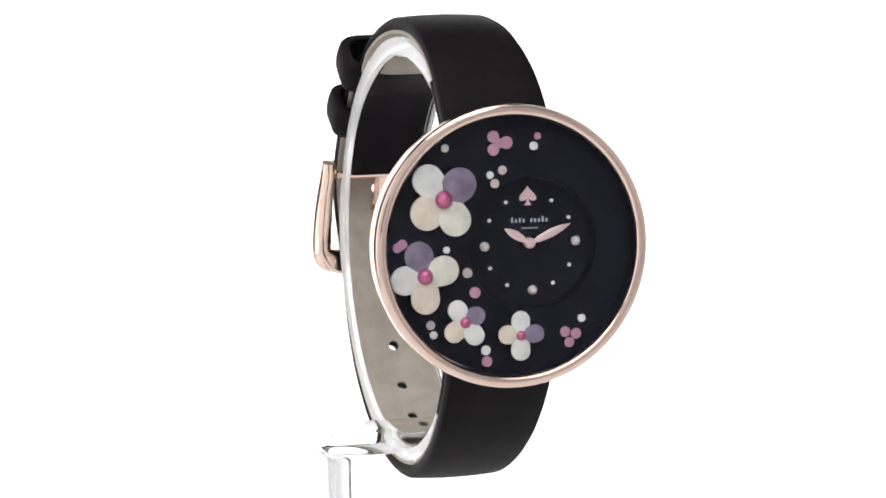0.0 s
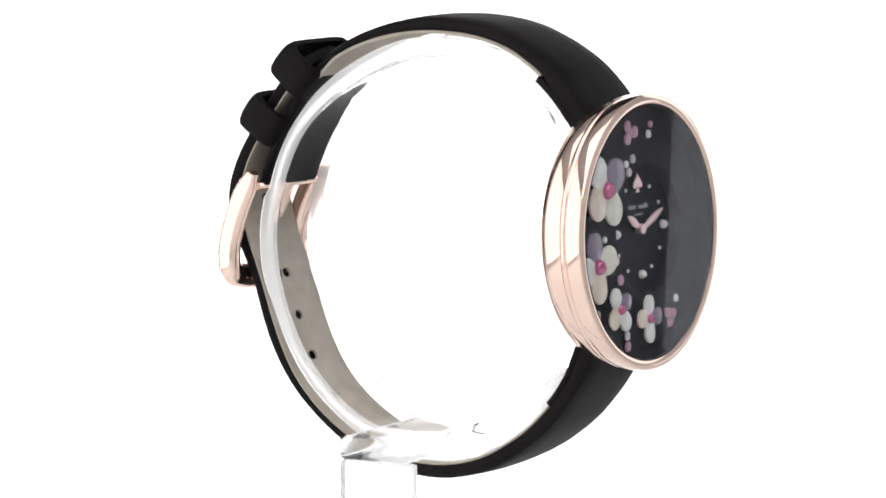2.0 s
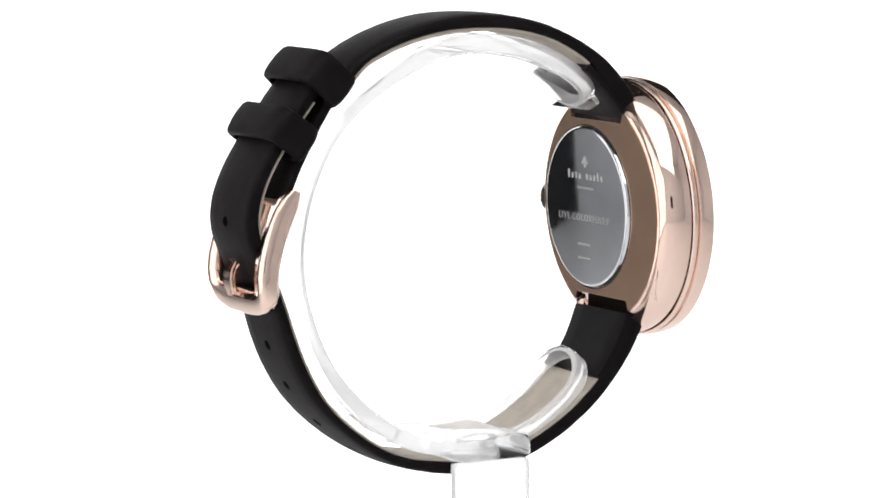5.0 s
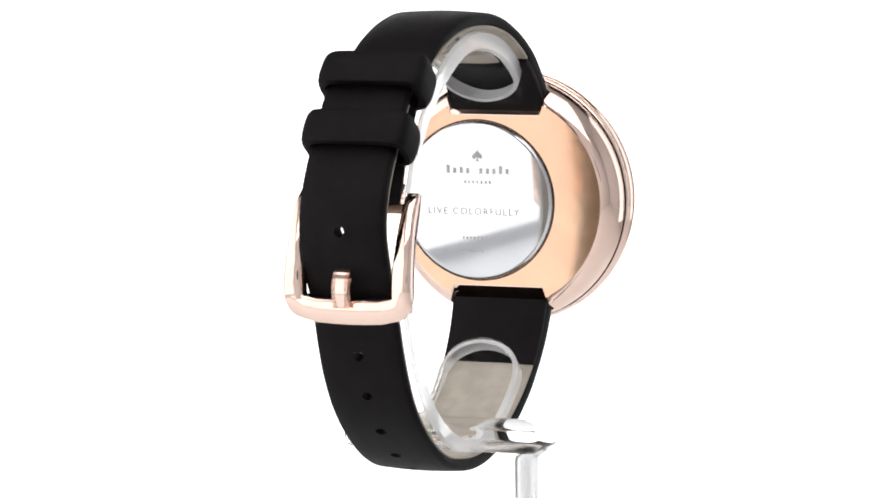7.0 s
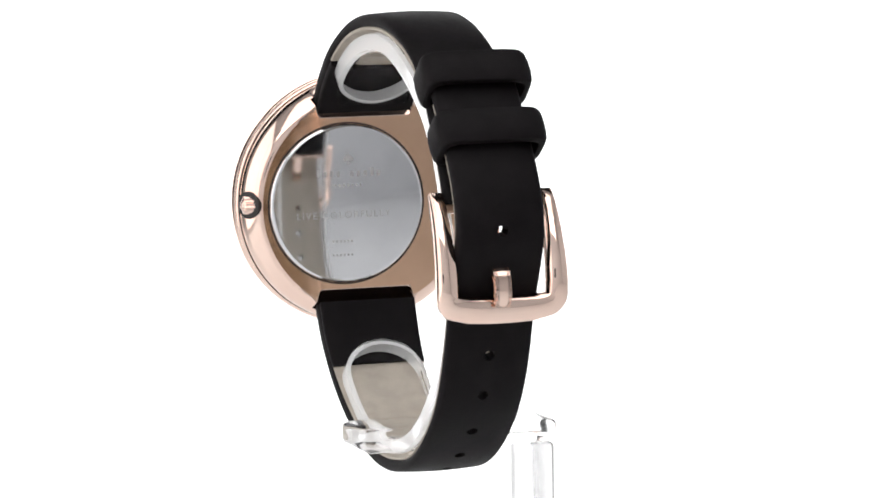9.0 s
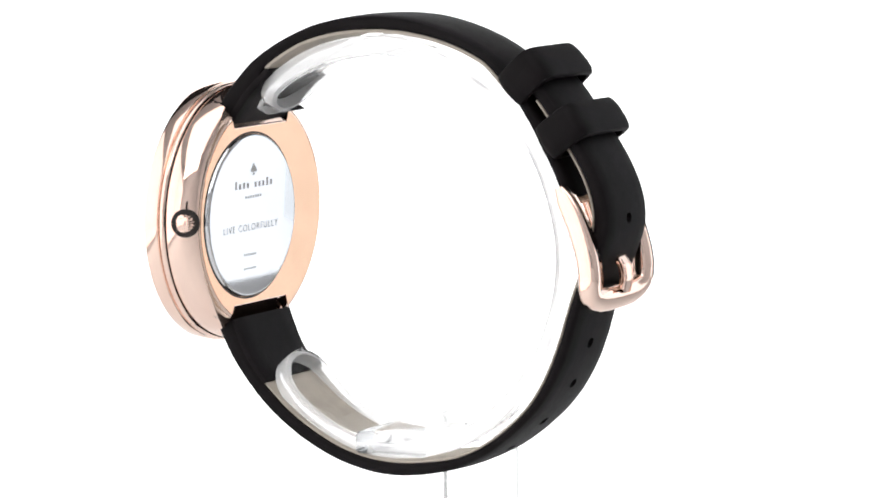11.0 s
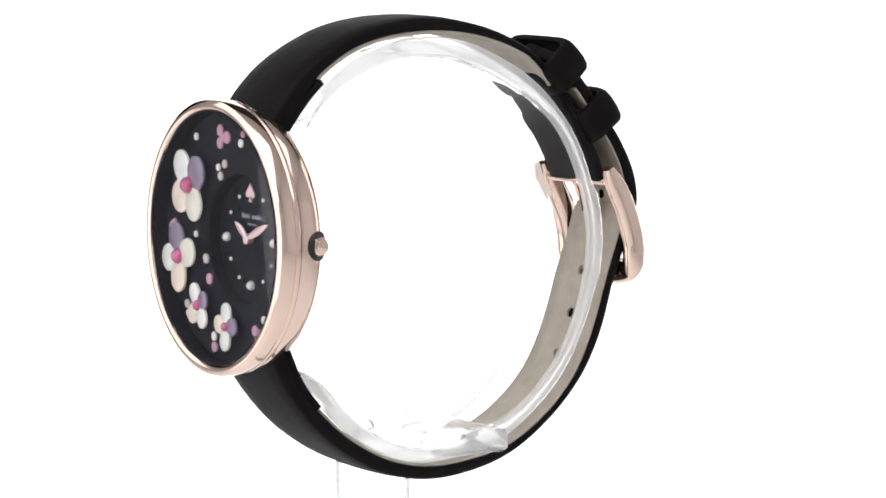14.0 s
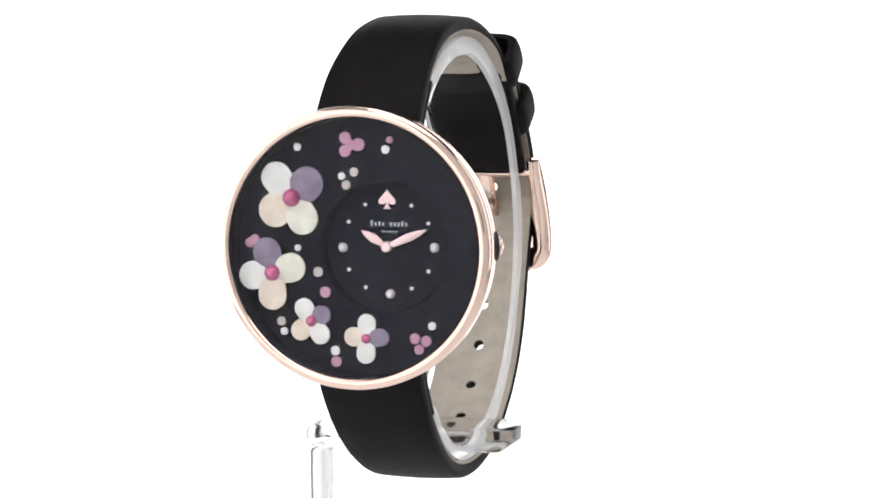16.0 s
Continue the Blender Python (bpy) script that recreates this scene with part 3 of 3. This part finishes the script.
pointer("hour_pointer", -0.35, 2.15, 1.25, 0.35)
pointer("minute_pointer", 9.2, 2.5, 1.2, 0.6)
on_head("pivot", revolve([(-0.1, 0.75), (0.8, 0.75), (0.95, 0.6), (0.98, 0.0)], 24, (SU - 0.1, SV)), POINTER, dial)

glass = head("crystal", revolve([(3.94, 0.0), (3.94, 18.1), (4.08, 18.1), (4.08, 0.0)], 96), CRYSTAL, "flat clear watch glass", False)
glass.visible_shadow = False

# ---- the clear display stand ----
stand = tagged(new("display_stand"), "clear acrylic watch stand with an open cuff and arm", "display stand")
CUFF_IN = Path([(27.3, 19.3), (25.0, 23.4), (21.2, 27.1), (14.8, 30.3), (7.1, 31.8), (-0.5, 31.4), (-8.1, 28.5), (-14.7, 24.4), (-19.0, 20.4), (-22.0, 15.9), (-24.4, 9.8), (-25.7, 3.1), (-25.3, -3.5), (-23.2, -10.6), (-20.0, -16.7), (-14.7, -22.4), (-8.8, -26.3), (-1.6, -28.7), (5.7, -29.3), (12.8, -27.4), (20.0, -22.8), (24.6, -16.5)], 1)


def cuff_rim(path, s0, s1, half, tip, lo, wide):
    """The cut edge of the cuff: a thin rim along both sides and round the two ends."""
    straps = LONG.p + UPPER.p
    arc = [k * math.pi / 14 for k in range(15)]
    line = [(s0 + tip + (s1 - s0 - 2 * tip) * k / 100, half) for k in range(101)]
    end = [(s1 - tip + tip * math.sin(a), half * math.cos(a)) for a in arc[1:-1]]
    back = [(q, -y) for q, y in line[::-1]]
    start = [(s0 + tip - tip * math.sin(a), -half * math.cos(a)) for a in arc[1:-1]]
    outline = line + end + back + start
    bm = bmesh.new()
    rings = []
    n = len(outline)
    for k, (q, y) in enumerate(outline):
        (qa, ya), (qb, yb) = outline[k - 1], outline[(k + 1) % n]
        dq, dy = qb - qa, yb - ya
        d = math.hypot(dq, dy)
        p, t, nrm = path.at(q)
        hi = min(max(min((r - p).length for r in straps) - 1.1, 0.2), 0.8)
        ring = []
        for out, h in ((0, lo), (wide, lo + 0.25), (wide, hi - 0.2), (0, hi)):
            pq, tq, nq = path.at(q - dy / d * out)
            ring.append(bm.verts.new((pq.x + nq.x * h, y + dq / d * out, pq.y + nq.y * h)))
        rings.append(ring)
    for k in range(n):
        a, b = rings[k], rings[(k + 1) % n]
        for m in range(4):
            bm.faces.new((a[m], a[(m + 1) % 4], b[(m + 1) % 4], b[m]))
    return bm


cuff = part("cuff", band(CUFF_IN, 2.6, CUFF_IN.length, lambda s: 11.4, lambda s: -2.3, lambda s: 0.0, soft=0.6, step=1.0, tip=4.0), ACRYLIC_CUFF, stand, "clear open acrylic cuff")
part("arm", rounded_box(-5.4, 6.6, -18.1, 12.0, -28.1, -24.7, 1.0), ACRYLIC, stand, "clear acrylic arm")
part("post", rounded_box(-5.4, 6.6, -17.5, -14.8, -(AXIS_Z * 1000) + 0.4, -28.2, 0.6), ACRYLIC_POST, stand, "clear acrylic post")
# rim added to carry the whitened glare of the clear edge
part("cut_edge", cuff_rim(CUFF_IN, 3.2, CUFF_IN.length - 0.8, 5.72, 5.0, -2.0, 0.68), GLARE_EDGE, cuff, "clear cut edge with its bright glare put in as white")
for o in (*stand.children, *cuff.children):
    o.visible_shadow = False


def motions():
    """Watch and stand turn together on the table's axis."""
    rest = pose(0, 0.0003, 0, 0, 0, 1.0)
    seat = pose(0, 0.0005, 0)
    turn = [(t, pose(0, 0, AXIS_Z, 0, 0, a)) for t, a in TURNS]
    walk(stand, [(t, m @ rest) for t, m in turn])
    walk(watch, [(t, m @ seat) for t, m in turn])


motions()
